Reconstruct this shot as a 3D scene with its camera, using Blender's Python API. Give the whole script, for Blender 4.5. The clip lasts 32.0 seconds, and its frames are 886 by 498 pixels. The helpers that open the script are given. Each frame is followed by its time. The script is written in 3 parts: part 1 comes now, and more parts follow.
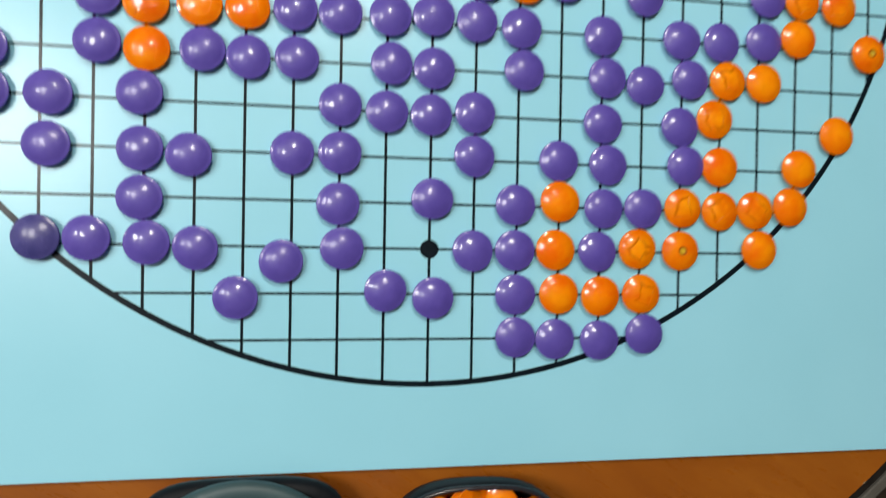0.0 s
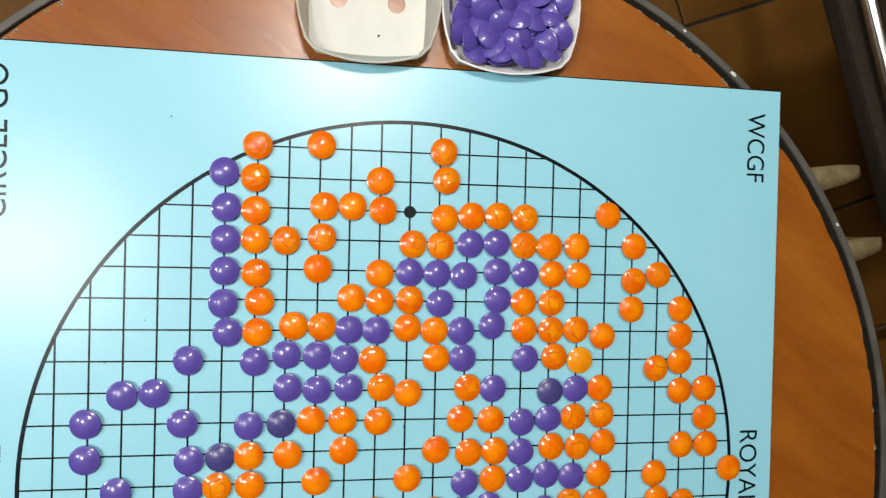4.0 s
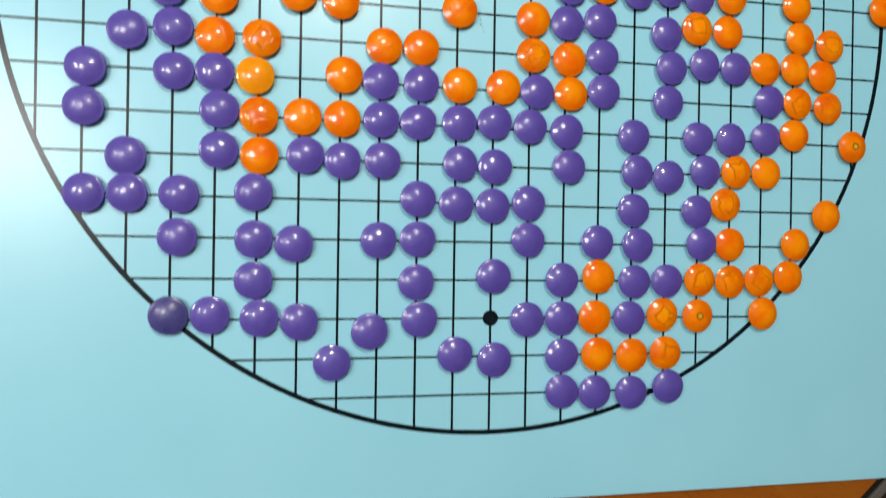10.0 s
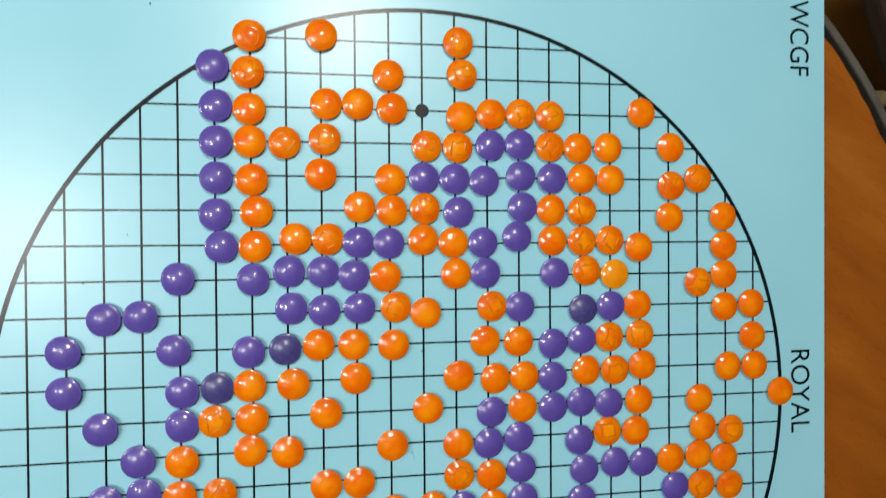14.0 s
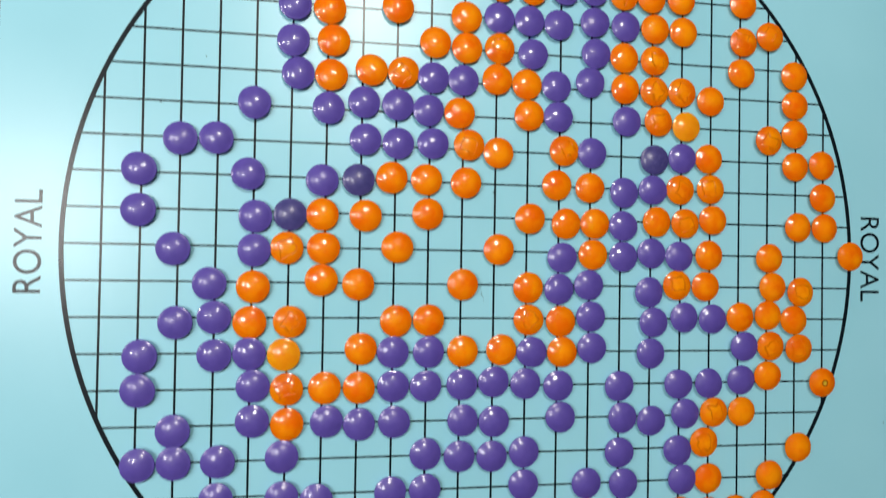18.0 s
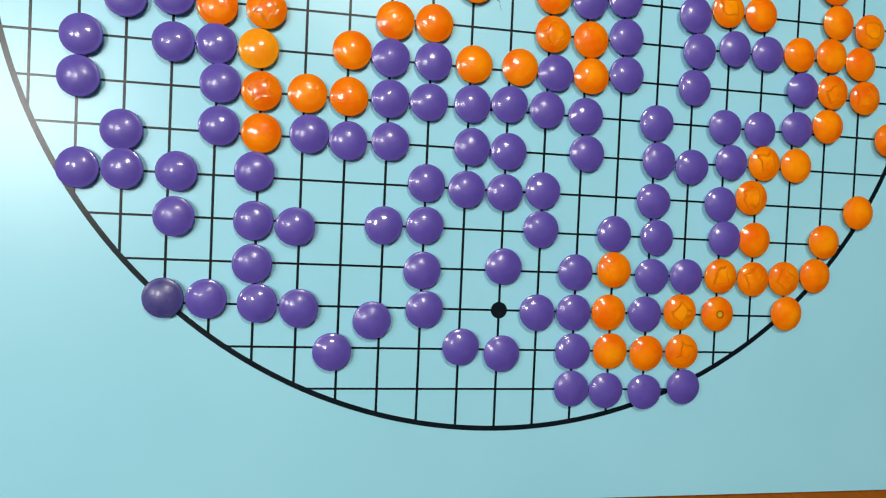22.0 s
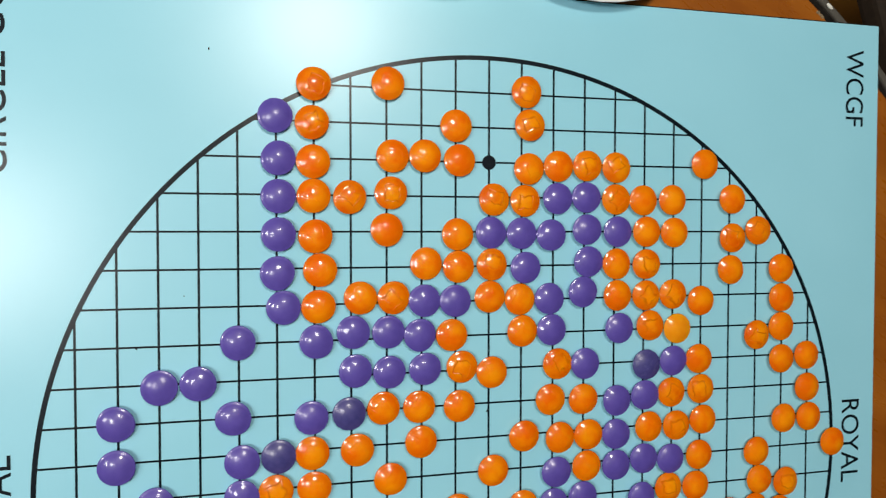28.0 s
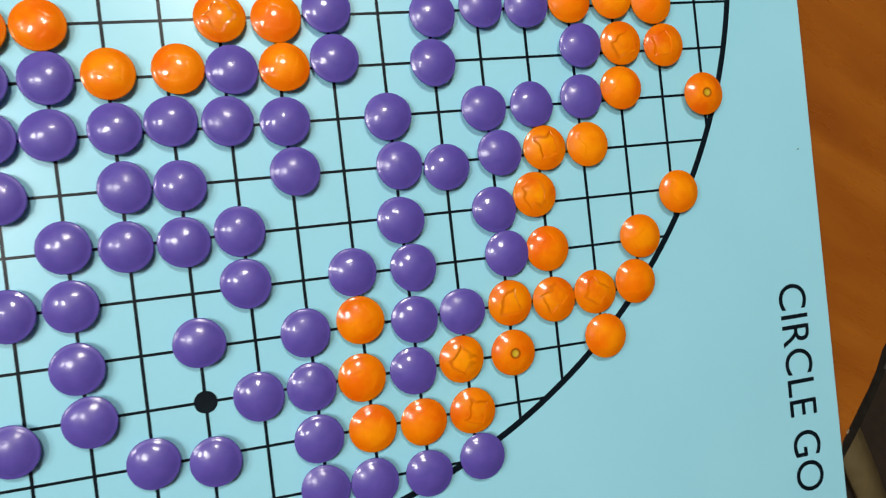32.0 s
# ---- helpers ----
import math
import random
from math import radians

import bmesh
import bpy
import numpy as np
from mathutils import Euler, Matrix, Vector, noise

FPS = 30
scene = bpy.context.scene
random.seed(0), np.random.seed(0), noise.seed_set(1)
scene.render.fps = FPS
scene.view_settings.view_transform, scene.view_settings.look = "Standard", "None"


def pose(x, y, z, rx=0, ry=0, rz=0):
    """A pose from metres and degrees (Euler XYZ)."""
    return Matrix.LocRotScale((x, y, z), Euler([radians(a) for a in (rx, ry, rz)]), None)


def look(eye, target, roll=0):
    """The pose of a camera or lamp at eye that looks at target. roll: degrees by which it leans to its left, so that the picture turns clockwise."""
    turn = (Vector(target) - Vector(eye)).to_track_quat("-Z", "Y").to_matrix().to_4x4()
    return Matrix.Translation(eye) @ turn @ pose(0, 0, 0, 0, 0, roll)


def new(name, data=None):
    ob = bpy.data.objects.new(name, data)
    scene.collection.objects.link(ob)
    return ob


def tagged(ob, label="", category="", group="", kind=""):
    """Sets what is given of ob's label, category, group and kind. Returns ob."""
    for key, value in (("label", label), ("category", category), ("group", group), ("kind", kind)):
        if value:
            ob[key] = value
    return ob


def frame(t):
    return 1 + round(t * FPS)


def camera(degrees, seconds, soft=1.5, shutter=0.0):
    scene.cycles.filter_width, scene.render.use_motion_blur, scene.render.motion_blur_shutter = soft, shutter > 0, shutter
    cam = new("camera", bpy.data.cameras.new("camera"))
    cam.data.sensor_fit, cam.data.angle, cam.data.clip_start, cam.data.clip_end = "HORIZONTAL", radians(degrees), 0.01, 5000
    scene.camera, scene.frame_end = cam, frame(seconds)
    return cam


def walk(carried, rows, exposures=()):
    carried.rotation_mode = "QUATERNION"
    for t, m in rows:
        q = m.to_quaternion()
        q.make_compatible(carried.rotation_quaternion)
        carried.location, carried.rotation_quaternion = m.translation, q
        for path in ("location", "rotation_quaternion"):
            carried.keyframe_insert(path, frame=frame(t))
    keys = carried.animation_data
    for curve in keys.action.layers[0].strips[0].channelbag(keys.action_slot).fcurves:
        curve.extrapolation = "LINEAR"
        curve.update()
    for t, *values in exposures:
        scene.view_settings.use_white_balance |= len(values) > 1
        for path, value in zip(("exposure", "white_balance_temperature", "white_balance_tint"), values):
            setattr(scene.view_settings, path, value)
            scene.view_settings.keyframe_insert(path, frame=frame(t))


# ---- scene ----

U = 0.022            # one square of the grid
TABLE_Z = 0.745      # top of the table
BOARD_Z = 0.749      # printed face of the board

# ---- camera ----
cam = camera(64.65, 32.0, soft=1.2, shutter=0.4)
PATH = [
    (0.0, pose(-0.0543, -0.1960, 1.0871, -0.48, -10.25, 0.96)),
    (0.2, pose(-0.0527, -0.1784, 1.1104, 0.00, -10.43, 0.97)),
    (1.0, pose(-0.0647, -0.1492, 1.1904, 2.48, -8.83, 3.90)),
    (1.5, pose(-0.0661, -0.1147, 1.2378, 4.65, -8.78, 3.46)),
    (2.0, pose(-0.0679, -0.0639, 1.2652, 3.44, -8.37, 3.82)),
    (2.5, pose(-0.0615, 0.0022, 1.2749, 1.88, -7.95, 2.44)),
    (3.0, pose(-0.0607, 0.0758, 1.2821, 1.07, -8.83, 1.20)),
    (3.5, pose(-0.0498, 0.1372, 1.2790, 0.74, -9.73, 0.09)),
    (4.0, pose(-0.0634, 0.1755, 1.2647, -0.71, -9.77, 1.42)),
    (4.5, pose(-0.0848, 0.2037, 1.2458, -2.43, -8.91, 0.45)),
    (6.5, pose(-0.1057, 0.2175, 1.1431, -3.60, -10.18, -0.66)),
    (7.0, pose(-0.1006, 0.1866, 1.1331, -2.89, -10.25, -1.17)),
    (7.5, pose(-0.0975, 0.1410, 1.1333, -2.13, -10.60, -0.39)),
    (8.0, pose(-0.1004, 0.0840, 1.1400, -2.09, -9.81, 0.01)),
    (8.5, pose(-0.1039, 0.0243, 1.1465, -1.48, -10.57, -0.68)),
    (9.0, pose(-0.1084, -0.0383, 1.1594, 0.38, -11.82, -0.77)),
    (9.5, pose(-0.1113, -0.1018, 1.1523, 0.89, -12.08, 0.04)),
    (10.0, pose(-0.1110, -0.1584, 1.1409, -0.16, -11.87, 0.86)),
    (10.5, pose(-0.1067, -0.2002, 1.1472, 1.28, -11.87, 1.82)),
    (11.0, pose(-0.1143, -0.1942, 1.1573, 2.65, -11.42, 1.70)),
    (11.5, pose(-0.1182, -0.1527, 1.1569, -0.41, -10.09, 1.32)),
    (12.0, pose(-0.1021, -0.1010, 1.1519, -2.12, -8.28, -1.49)),
    (12.5, pose(-0.0778, -0.0309, 1.1434, -3.76, -8.64, -2.24)),
    (13.0, pose(-0.0697, 0.0248, 1.1651, -2.54, -8.31, -0.99)),
    (13.5, pose(-0.0660, 0.0688, 1.1901, -1.39, -8.69, -0.36)),
    (14.0, pose(-0.0701, 0.1116, 1.2086, -0.57, -10.32, -0.39)),
    (14.5, pose(-0.0699, 0.1438, 1.2180, -0.03, -10.50, -0.86)),
    (16.5, pose(-0.1188, 0.1787, 1.1750, -1.35, -10.70, -0.91)),
    (17.0, pose(-0.1136, 0.1158, 1.2012, 0.46, -10.76, -0.45)),
    (17.5, pose(-0.1166, 0.0533, 1.2004, 1.10, -10.43, 0.24)),
    (18.0, pose(-0.1124, -0.0082, 1.1967, 0.97, -9.93, 0.96)),
    (18.5, pose(-0.1089, -0.0605, 1.1953, 1.01, -10.15, 1.44)),
    (19.0, pose(-0.1101, -0.1088, 1.1874, 1.21, -10.24, 0.09)),
    (19.5, pose(-0.1085, -0.1401, 1.1723, 0.03, -11.18, 0.37)),
    (20.0, pose(-0.1065, -0.1556, 1.1506, -1.24, -10.45, 0.25)),
    (20.5, pose(-0.1032, -0.1558, 1.1361, -2.51, -10.57, 0.93)),
    (21.0, pose(-0.0997, -0.1555, 1.1278, -2.87, -10.04, 1.65)),
    (21.5, pose(-0.1007, -0.1540, 1.1254, -2.80, -9.98, 2.00)),
    (22.0, pose(-0.1032, -0.1557, 1.1239, -1.91, -10.54, 2.54)),
    (22.5, pose(-0.1068, -0.1562, 1.1259, -1.73, -10.85, 2.64)),
    (23.0, pose(-0.1037, -0.1567, 1.1660, -1.12, -10.17, 2.80)),
    (23.5, pose(-0.1006, -0.1388, 1.1953, -0.42, -9.00, 2.18)),
    (24.0, pose(-0.0974, -0.1116, 1.2071, -0.41, -9.43, 2.25)),
    (24.4, pose(-0.1004, -0.0858, 1.2061, -1.37, -8.83, 2.02)),
    (24.5, pose(-0.0984, -0.0783, 1.2071, -1.38, -8.71, 1.63)),
    (25.0, pose(-0.0909, -0.0312, 1.2062, -1.68, -8.60, -0.37)),
    (25.5, pose(-0.0928, 0.0269, 1.2082, -1.27, -10.24, -0.00)),
    (26.0, pose(-0.0821, 0.0936, 1.1975, -2.12, -11.58, 0.23)),
    (26.5, pose(-0.0800, 0.1567, 1.1942, -1.27, -13.03, -0.18)),
    (28.5, pose(-0.1497, 0.1519, 1.1558, -1.82, -14.34, 0.09)),
    (29.0, pose(-0.1512, 0.1360, 1.1263, -3.01, -15.21, -0.84)),
    (29.5, pose(-0.1292, 0.1152, 1.0982, -3.89, -16.15, -2.02)),
    (30.0, pose(-0.0901, 0.0684, 1.0844, -3.89, -17.34, -4.38)),
    (30.5, look((-0.055, -0.004, 1.082), (0.558, -0.110, -0.819), 93.9)),
    (31.0, pose(-0.0246, -0.0641, 1.0787, -0.69, -16.45, -6.51)),
    (31.5, look((0.006, -0.125, 1.065), (0.537, -0.191, -0.862), 90.7)),
    (32.0, pose(0.0328, -0.1410, 1.0469, 0.30, -13.70, -6.59)),
]
EXPOSURES = [(0.0, 0.15), (1.0, 0.14), (2.0, 0.16), (3.0, -0.04), (4.0, 0.05), (6.5, -0.22), (7.0, -0.23), (8.0, -0.14), (10.0, 0.07), (11.0, 0.11), (12.0, 0.03),
             (13.0, -0.05), (14.0, -0.11), (17.0, -0.19), (18.0, -0.07), (20.0, 0.11), (22.0, 0.07), (23.0, 0.09), (24.0, 0.20), (25.0, 0.13), (26.0, -0.03), (28.5, -0.21),
             (29.0, -0.13), (30.0, 0.02), (31.0, 0.28), (32.0, 0.19)]
walk(cam, PATH, exposures=EXPOSURES)

# ---- world and lamps ----
world = bpy.data.worlds.new("world")
scene.world = world
world.use_nodes = True
world.node_tree.nodes["Background"].inputs[0].default_value = (0.8, 0.9, 1.0, 1)
world.node_tree.nodes["Background"].inputs[1].default_value = 0.02


def disk_lamp(name, x, y, z, size, watts, colour):
    data = bpy.data.lights.new(name, "AREA")
    data.shape, data.size, data.energy, data.color = "DISK", size, watts, colour
    ob = new(name, data)
    ob.location = (x, y, z)
    return ob


LAMPS = [(0.0, 0.76, 0.30, 19.0, (1.0, 0.94, 0.85)), (-0.88, 0.12, 0.38, 16.0, (1.0, 0.97, 0.93)), (-1.67, 0.24, 0.34, 18.5, (1.0, 0.97, 0.93))]
LAMP_Z = 2.40
UPWARD = 0.22        # added ceiling fill, as a share of each lamp's light, to soften shadows
for lx, ly, size, watts, tone in LAMPS:
    disk_lamp("lamp", lx, ly, LAMP_Z, size, watts * 0.88, tone)
    upward = disk_lamp("ceiling_fill", lx, ly, LAMP_Z + 0.14, size, watts * UPWARD, tone)
    upward.rotation_euler = (math.pi, 0, 0)


# ---- materials ----
def nodes_of(name):
    m = bpy.data.materials.new(name)
    m.use_nodes = True
    nt = m.node_tree
    return m, nt, nt.nodes["Principled BSDF"]


def link(nt, a, b):
    nt.links.new(a, b)


def node(nt, kind, **values):
    n = nt.nodes.new(kind)
    for key, v in values.items():
        n.inputs[key].default_value = v
    return n


def ramp(nt, fac, stops):
    n = nt.nodes.new("ShaderNodeValToRGB")
    el = n.color_ramp.elements
    while len(el) < len(stops):
        el.new(0.5)
    for e, (p, c) in zip(el, stops):
        e.position, e.color = p, (*c, 1)
    link(nt, fac, n.inputs[0])
    return n.outputs[0]


def coords(nt, scale, kind="Object", shift=False):
    tc = nt.nodes.new("ShaderNodeTexCoord")
    mp = nt.nodes.new("ShaderNodeMapping")
    mp.inputs["Scale"].default_value = scale
    link(nt, tc.outputs[kind], mp.inputs[0])
    if shift:
        info = nt.nodes.new("ShaderNodeObjectInfo")
        mul = node(nt, "ShaderNodeMath")
        mul.operation = "MULTIPLY"
        mul.inputs[1].default_value = 37.0
        link(nt, info.outputs["Random"], mul.inputs[0])
        link(nt, mul.outputs[0], mp.inputs["Location"])
    return mp.outputs[0]


def bump(nt, bsdf, height, strength, distance):
    b = node(nt, "ShaderNodeBump", Strength=strength, Distance=distance)
    link(nt, height, b.inputs["Height"])
    link(nt, b.outputs[0], bsdf.inputs["Normal"])


def mottled(name, stops, scale, rough, metallic=0.0, bump_scale=0.0, bump_depth=0.0003, coat=0.0, shift=False, rough2=None,
            detail=6.0, stretch=(1, 1, 1), coat_rough=0.08, specular=0.5, glow=0.0):
    """Noise-coloured surface: stops over a broad noise, fine noise in the relief and in the gloss."""
    m, nt, p = nodes_of(name)
    v = coords(nt, stretch, shift=shift)
    n = node(nt, "ShaderNodeTexNoise", Scale=scale, Detail=detail, Roughness=0.6)
    link(nt, v, n.inputs["Vector"])
    link(nt, ramp(nt, n.outputs["Fac"], stops), p.inputs["Base Color"])
    p.inputs["Metallic"].default_value = metallic
    p.inputs["Roughness"].default_value = rough
    p.inputs["Coat Weight"].default_value = coat
    p.inputs["Coat Roughness"].default_value = coat_rough
    p.inputs["Specular IOR Level"].default_value = specular
    if glow:
        p.inputs["Subsurface Weight"].default_value = glow
        p.inputs["Subsurface Radius"].default_value = (1.0, 0.45, 0.05)
        p.inputs["Subsurface Scale"].default_value = 0.004
    if rough2:
        r = nt.nodes.new("ShaderNodeMapRange")
        r.inputs["To Min"].default_value, r.inputs["To Max"].default_value = rough, rough2
        link(nt, n.outputs["Fac"], r.inputs[0])
        link(nt, r.outputs[0], p.inputs["Roughness"])
    if bump_scale:
        f = node(nt, "ShaderNodeTexNoise", Scale=bump_scale, Detail=4.0)
        link(nt, v, f.inputs["Vector"])
        bump(nt, p, f.outputs["Fac"], 0.4, bump_depth)
    return m


def handled(material, low, high, wave):
    """Gloss that differs from stone to stone, over a slightly wavy skin."""
    nt = material.node_tree
    p = nt.nodes["Principled BSDF"]
    who = nt.nodes.new("ShaderNodeObjectInfo")
    r = nt.nodes.new("ShaderNodeMapRange")
    r.inputs["To Min"].default_value, r.inputs["To Max"].default_value = low, high
    link(nt, who.outputs["Random"], r.inputs[0])
    n = node(nt, "ShaderNodeTexNoise", Scale=210.0, Detail=2.0)
    link(nt, coords(nt, (1, 1, 1), shift=True), n.inputs["Vector"])
    uneven = nt.nodes.new("ShaderNodeMath")
    uneven.operation = "MULTIPLY_ADD"
    link(nt, n.outputs["Fac"], uneven.inputs[0])
    uneven.inputs[1].default_value = 0.16
    link(nt, r.outputs[0], uneven.inputs[2])
    link(nt, uneven.outputs[0], p.inputs["Coat Roughness"])
    b = node(nt, "ShaderNodeBump", Strength=0.5, Distance=wave)
    link(nt, n.outputs["Fac"], b.inputs["Height"])
    link(nt, b.outputs[0], p.inputs["Coat Normal"])


BOARD = mottled("board_print", [(0.3, (0.295, 0.655, 0.79)), (0.7, (0.322, 0.69, 0.83))], 9.0, 0.285, rough2=0.305, detail=2.0)
BOARD_EDGE = mottled("board_edge", [(0.3, (0.30, 0.25, 0.12)), (0.7, (0.62, 0.60, 0.38))], 60.0, 0.6)
INK = mottled("black_ink", [(0.3, (0.002, 0.006, 0.010)), (0.7, (0.005, 0.011, 0.017))], 120.0, 0.25, specular=0.22)
PURPLE = mottled("purple_plastic", [(0.35, (0.092, 0.064, 0.350)), (0.65, (0.109, 0.076, 0.390))], 160.0, 0.36, bump_scale=500.0,
                 bump_depth=0.00003, shift=True, rough2=0.46, coat=0.65, coat_rough=0.10, specular=0.3)
SCUFFED = mottled("scuffed_purple_plastic", [(0.3, (0.046, 0.045, 0.190)), (0.7, (0.074, 0.066, 0.245))], 220.0, 0.34, bump_scale=900.0,
                  bump_depth=0.00006, shift=True, rough2=0.46, coat=0.5, coat_rough=0.2, specular=0.3)
handled(PURPLE, 0.01, 0.16, 0.00045)
handled(SCUFFED, 0.08, 0.22, 0.00045)
YELLOWISH = mottled("yellowish_orange_plastic", [(0.3, (0.86, 0.26, 0.004)), (0.7, (0.92, 0.36, 0.008))], 130.0, 0.10,
                    bump_scale=260.0, bump_depth=0.00008, shift=True, rough2=0.3, coat=0.9, coat_rough=0.06, specular=0.12, glow=0.35)


def math_node(nt, operation, a, b=0.0, c=None):
    n = nt.nodes.new("ShaderNodeMath")
    n.operation = operation
    for k, value in enumerate((a, b, c)):
        if value is None:
            continue
        if isinstance(value, bpy.types.NodeSocket):
            link(nt, value, n.inputs[k])
        else:
            n.inputs[k].default_value = value
    return n.outputs[0]


def moulded_orange(name, mark, low, high, pit=False):
    """Orange plastic with a squarish moulding mark in the middle, deeper on some stones than on others."""
    m, nt, p = nodes_of(name)
    v = coords(nt, (1, 1, 1), shift=True)
    # uneven tone; its yellow blobs paint in light gathered inside the stone
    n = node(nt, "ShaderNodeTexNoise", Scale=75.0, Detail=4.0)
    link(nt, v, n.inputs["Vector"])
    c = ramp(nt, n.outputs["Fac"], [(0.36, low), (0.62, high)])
    wave = node(nt, "ShaderNodeTexNoise", Scale=150.0, Detail=1.0)
    link(nt, v, wave.inputs["Vector"])
    tc = nt.nodes.new("ShaderNodeTexCoord")
    xyz = nt.nodes.new("ShaderNodeSeparateXYZ")
    link(nt, tc.outputs["Object"], xyz.inputs[0])
    wander = math_node(nt, "MULTIPLY", math_node(nt, "SUBTRACT", wave.outputs["Fac"], 0.5), 0.0065)
    who = nt.nodes.new("ShaderNodeObjectInfo")
    shift = math_node(nt, "MULTIPLY", math_node(nt, "SUBTRACT", who.outputs["Random"], 0.5), 0.004)
    ax = math_node(nt, "ABSOLUTE", math_node(nt, "ADD", math_node(nt, "ADD", xyz.outputs["X"], wander), shift))
    ay = math_node(nt, "ABSOLUTE", math_node(nt, "SUBTRACT", xyz.outputs["Y"], wander))
    d = math_node(nt, "MAXIMUM", ax, math_node(nt, "MULTIPLY", ay, 0.85))
    rise = nt.nodes.new("ShaderNodeMapRange")
    rise.interpolation_type = "SMOOTHSTEP"
    rise.inputs["From Min"].default_value, rise.inputs["From Max"].default_value = 0.0034, 0.0048
    link(nt, d, rise.inputs[0])
    f = node(nt, "ShaderNodeTexNoise", Scale=300.0, Detail=3.0)
    link(nt, v, f.inputs["Vector"])
    height = math_node(nt, "ADD", math_node(nt, "MULTIPLY", rise.outputs[0], mark), math_node(nt, "MULTIPLY", f.outputs["Fac"], 0.06))
    bump(nt, p, height, 0.8, 0.0005)
    soft = node(nt, "ShaderNodeBump", Strength=0.5, Distance=0.0005)
    link(nt, height, soft.inputs["Height"])
    link(nt, soft.outputs[0], p.inputs["Coat Normal"])
    edge = nt.nodes.new("ShaderNodeMapRange")
    edge.interpolation_type = "SMOOTHSTEP"
    edge.inputs["From Min"].default_value, edge.inputs["From Max"].default_value = 0.0, 0.0011
    edge.inputs["To Min"].default_value, edge.inputs["To Max"].default_value = 0.5 * mark ** 2, 0.0
    link(nt, math_node(nt, "ABSOLUTE", math_node(nt, "SUBTRACT", d, 0.0041)), edge.inputs[0])
    patchy = ramp(nt, n.outputs["Fac"], [(0.42, (0, 0, 0)), (0.55, (1, 1, 1))])
    mix = nt.nodes.new("ShaderNodeMix")
    mix.data_type = "RGBA"
    link(nt, math_node(nt, "MULTIPLY", edge.outputs[0], patchy), mix.inputs[0])
    link(nt, c, mix.inputs[6])
    mix.inputs[7].default_value = (0.36, 0.048, 0.001, 1)
    # translucence painted in: redder shade towards the rim, yellower glow in the middle
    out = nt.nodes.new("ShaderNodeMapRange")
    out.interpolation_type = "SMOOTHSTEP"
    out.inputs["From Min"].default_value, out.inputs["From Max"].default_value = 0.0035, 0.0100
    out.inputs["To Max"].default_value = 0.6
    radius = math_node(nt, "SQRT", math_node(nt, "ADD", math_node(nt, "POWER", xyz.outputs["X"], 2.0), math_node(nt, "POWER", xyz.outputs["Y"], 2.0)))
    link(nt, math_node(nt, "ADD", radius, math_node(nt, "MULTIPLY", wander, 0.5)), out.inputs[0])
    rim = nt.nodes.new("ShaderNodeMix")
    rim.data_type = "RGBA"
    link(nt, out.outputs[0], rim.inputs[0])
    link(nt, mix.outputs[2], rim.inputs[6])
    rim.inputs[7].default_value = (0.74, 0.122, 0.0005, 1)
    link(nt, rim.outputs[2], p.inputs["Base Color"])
    if pit:
        # a pale, greenish spot over the pit, with a dark edge
        spot = ramp(nt, math_node(nt, "MULTIPLY", radius, 100.0), [(0.20, (1, 1, 1)), (0.27, (0, 0, 0))])
        ring = ramp(nt, math_node(nt, "MULTIPLY", radius, 100.0), [(0.11, (0.62, 0.42, 0.03)), (0.19, (0.30, 0.06, 0.002))])
        pit_mix = nt.nodes.new("ShaderNodeMix")
        pit_mix.data_type = "RGBA"
        link(nt, spot, pit_mix.inputs[0])
        link(nt, rim.outputs[2], pit_mix.inputs[6])
        link(nt, ring, pit_mix.inputs[7])
        link(nt, pit_mix.outputs[2], p.inputs["Base Color"])
    p.inputs["Roughness"].default_value = 0.22
    p.inputs["Coat Weight"].default_value = 0.7
    p.inputs["Coat Roughness"].default_value = 0.06
    p.inputs["Specular IOR Level"].default_value = 0.12
    p.inputs["Subsurface Weight"].default_value = 0.35
    p.inputs["Subsurface Radius"].default_value = (1.0, 0.45, 0.05)
    p.inputs["Subsurface Scale"].default_value = 0.004
    return m


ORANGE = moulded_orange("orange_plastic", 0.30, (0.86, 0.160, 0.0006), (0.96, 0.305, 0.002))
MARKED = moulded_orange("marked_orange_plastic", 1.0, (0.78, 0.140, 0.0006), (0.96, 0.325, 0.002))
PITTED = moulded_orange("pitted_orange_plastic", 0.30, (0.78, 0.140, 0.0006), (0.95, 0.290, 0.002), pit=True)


def wood_material():
    m, nt, p = nodes_of("orange_brown_veneer")
    v = coords(nt, (1.0, 0.2, 0.2))
    v.node.vector_type = "TEXTURE"
    v.node.inputs["Rotation"].default_value = (0, 0, radians(-32))
    n = node(nt, "ShaderNodeTexNoise", Scale=6.0, Detail=8.0, Roughness=0.62, Distortion=0.5)
    link(nt, v, n.inputs["Vector"])
    base = ramp(nt, n.outputs["Fac"], [(0.3, (0.228, 0.059, 0.005)), (0.5, (0.290, 0.084, 0.007)), (0.7, (0.350, 0.113, 0.011))])
    link(nt, base, p.inputs["Base Color"])
    fine = node(nt, "ShaderNodeTexNoise", Scale=60.0, Detail=5.0)
    link(nt, v, fine.inputs["Vector"])
    r = nt.nodes.new("ShaderNodeMapRange")
    r.inputs["To Min"].default_value, r.inputs["To Max"].default_value = 0.22, 0.36
    link(nt, fine.outputs["Fac"], r.inputs[0])
    link(nt, r.outputs[0], p.inputs["Roughness"])
    bump(nt, p, fine.outputs["Fac"], 0.3, 0.0003)
    p.inputs["Specular IOR Level"].default_value = 0.5
    return m


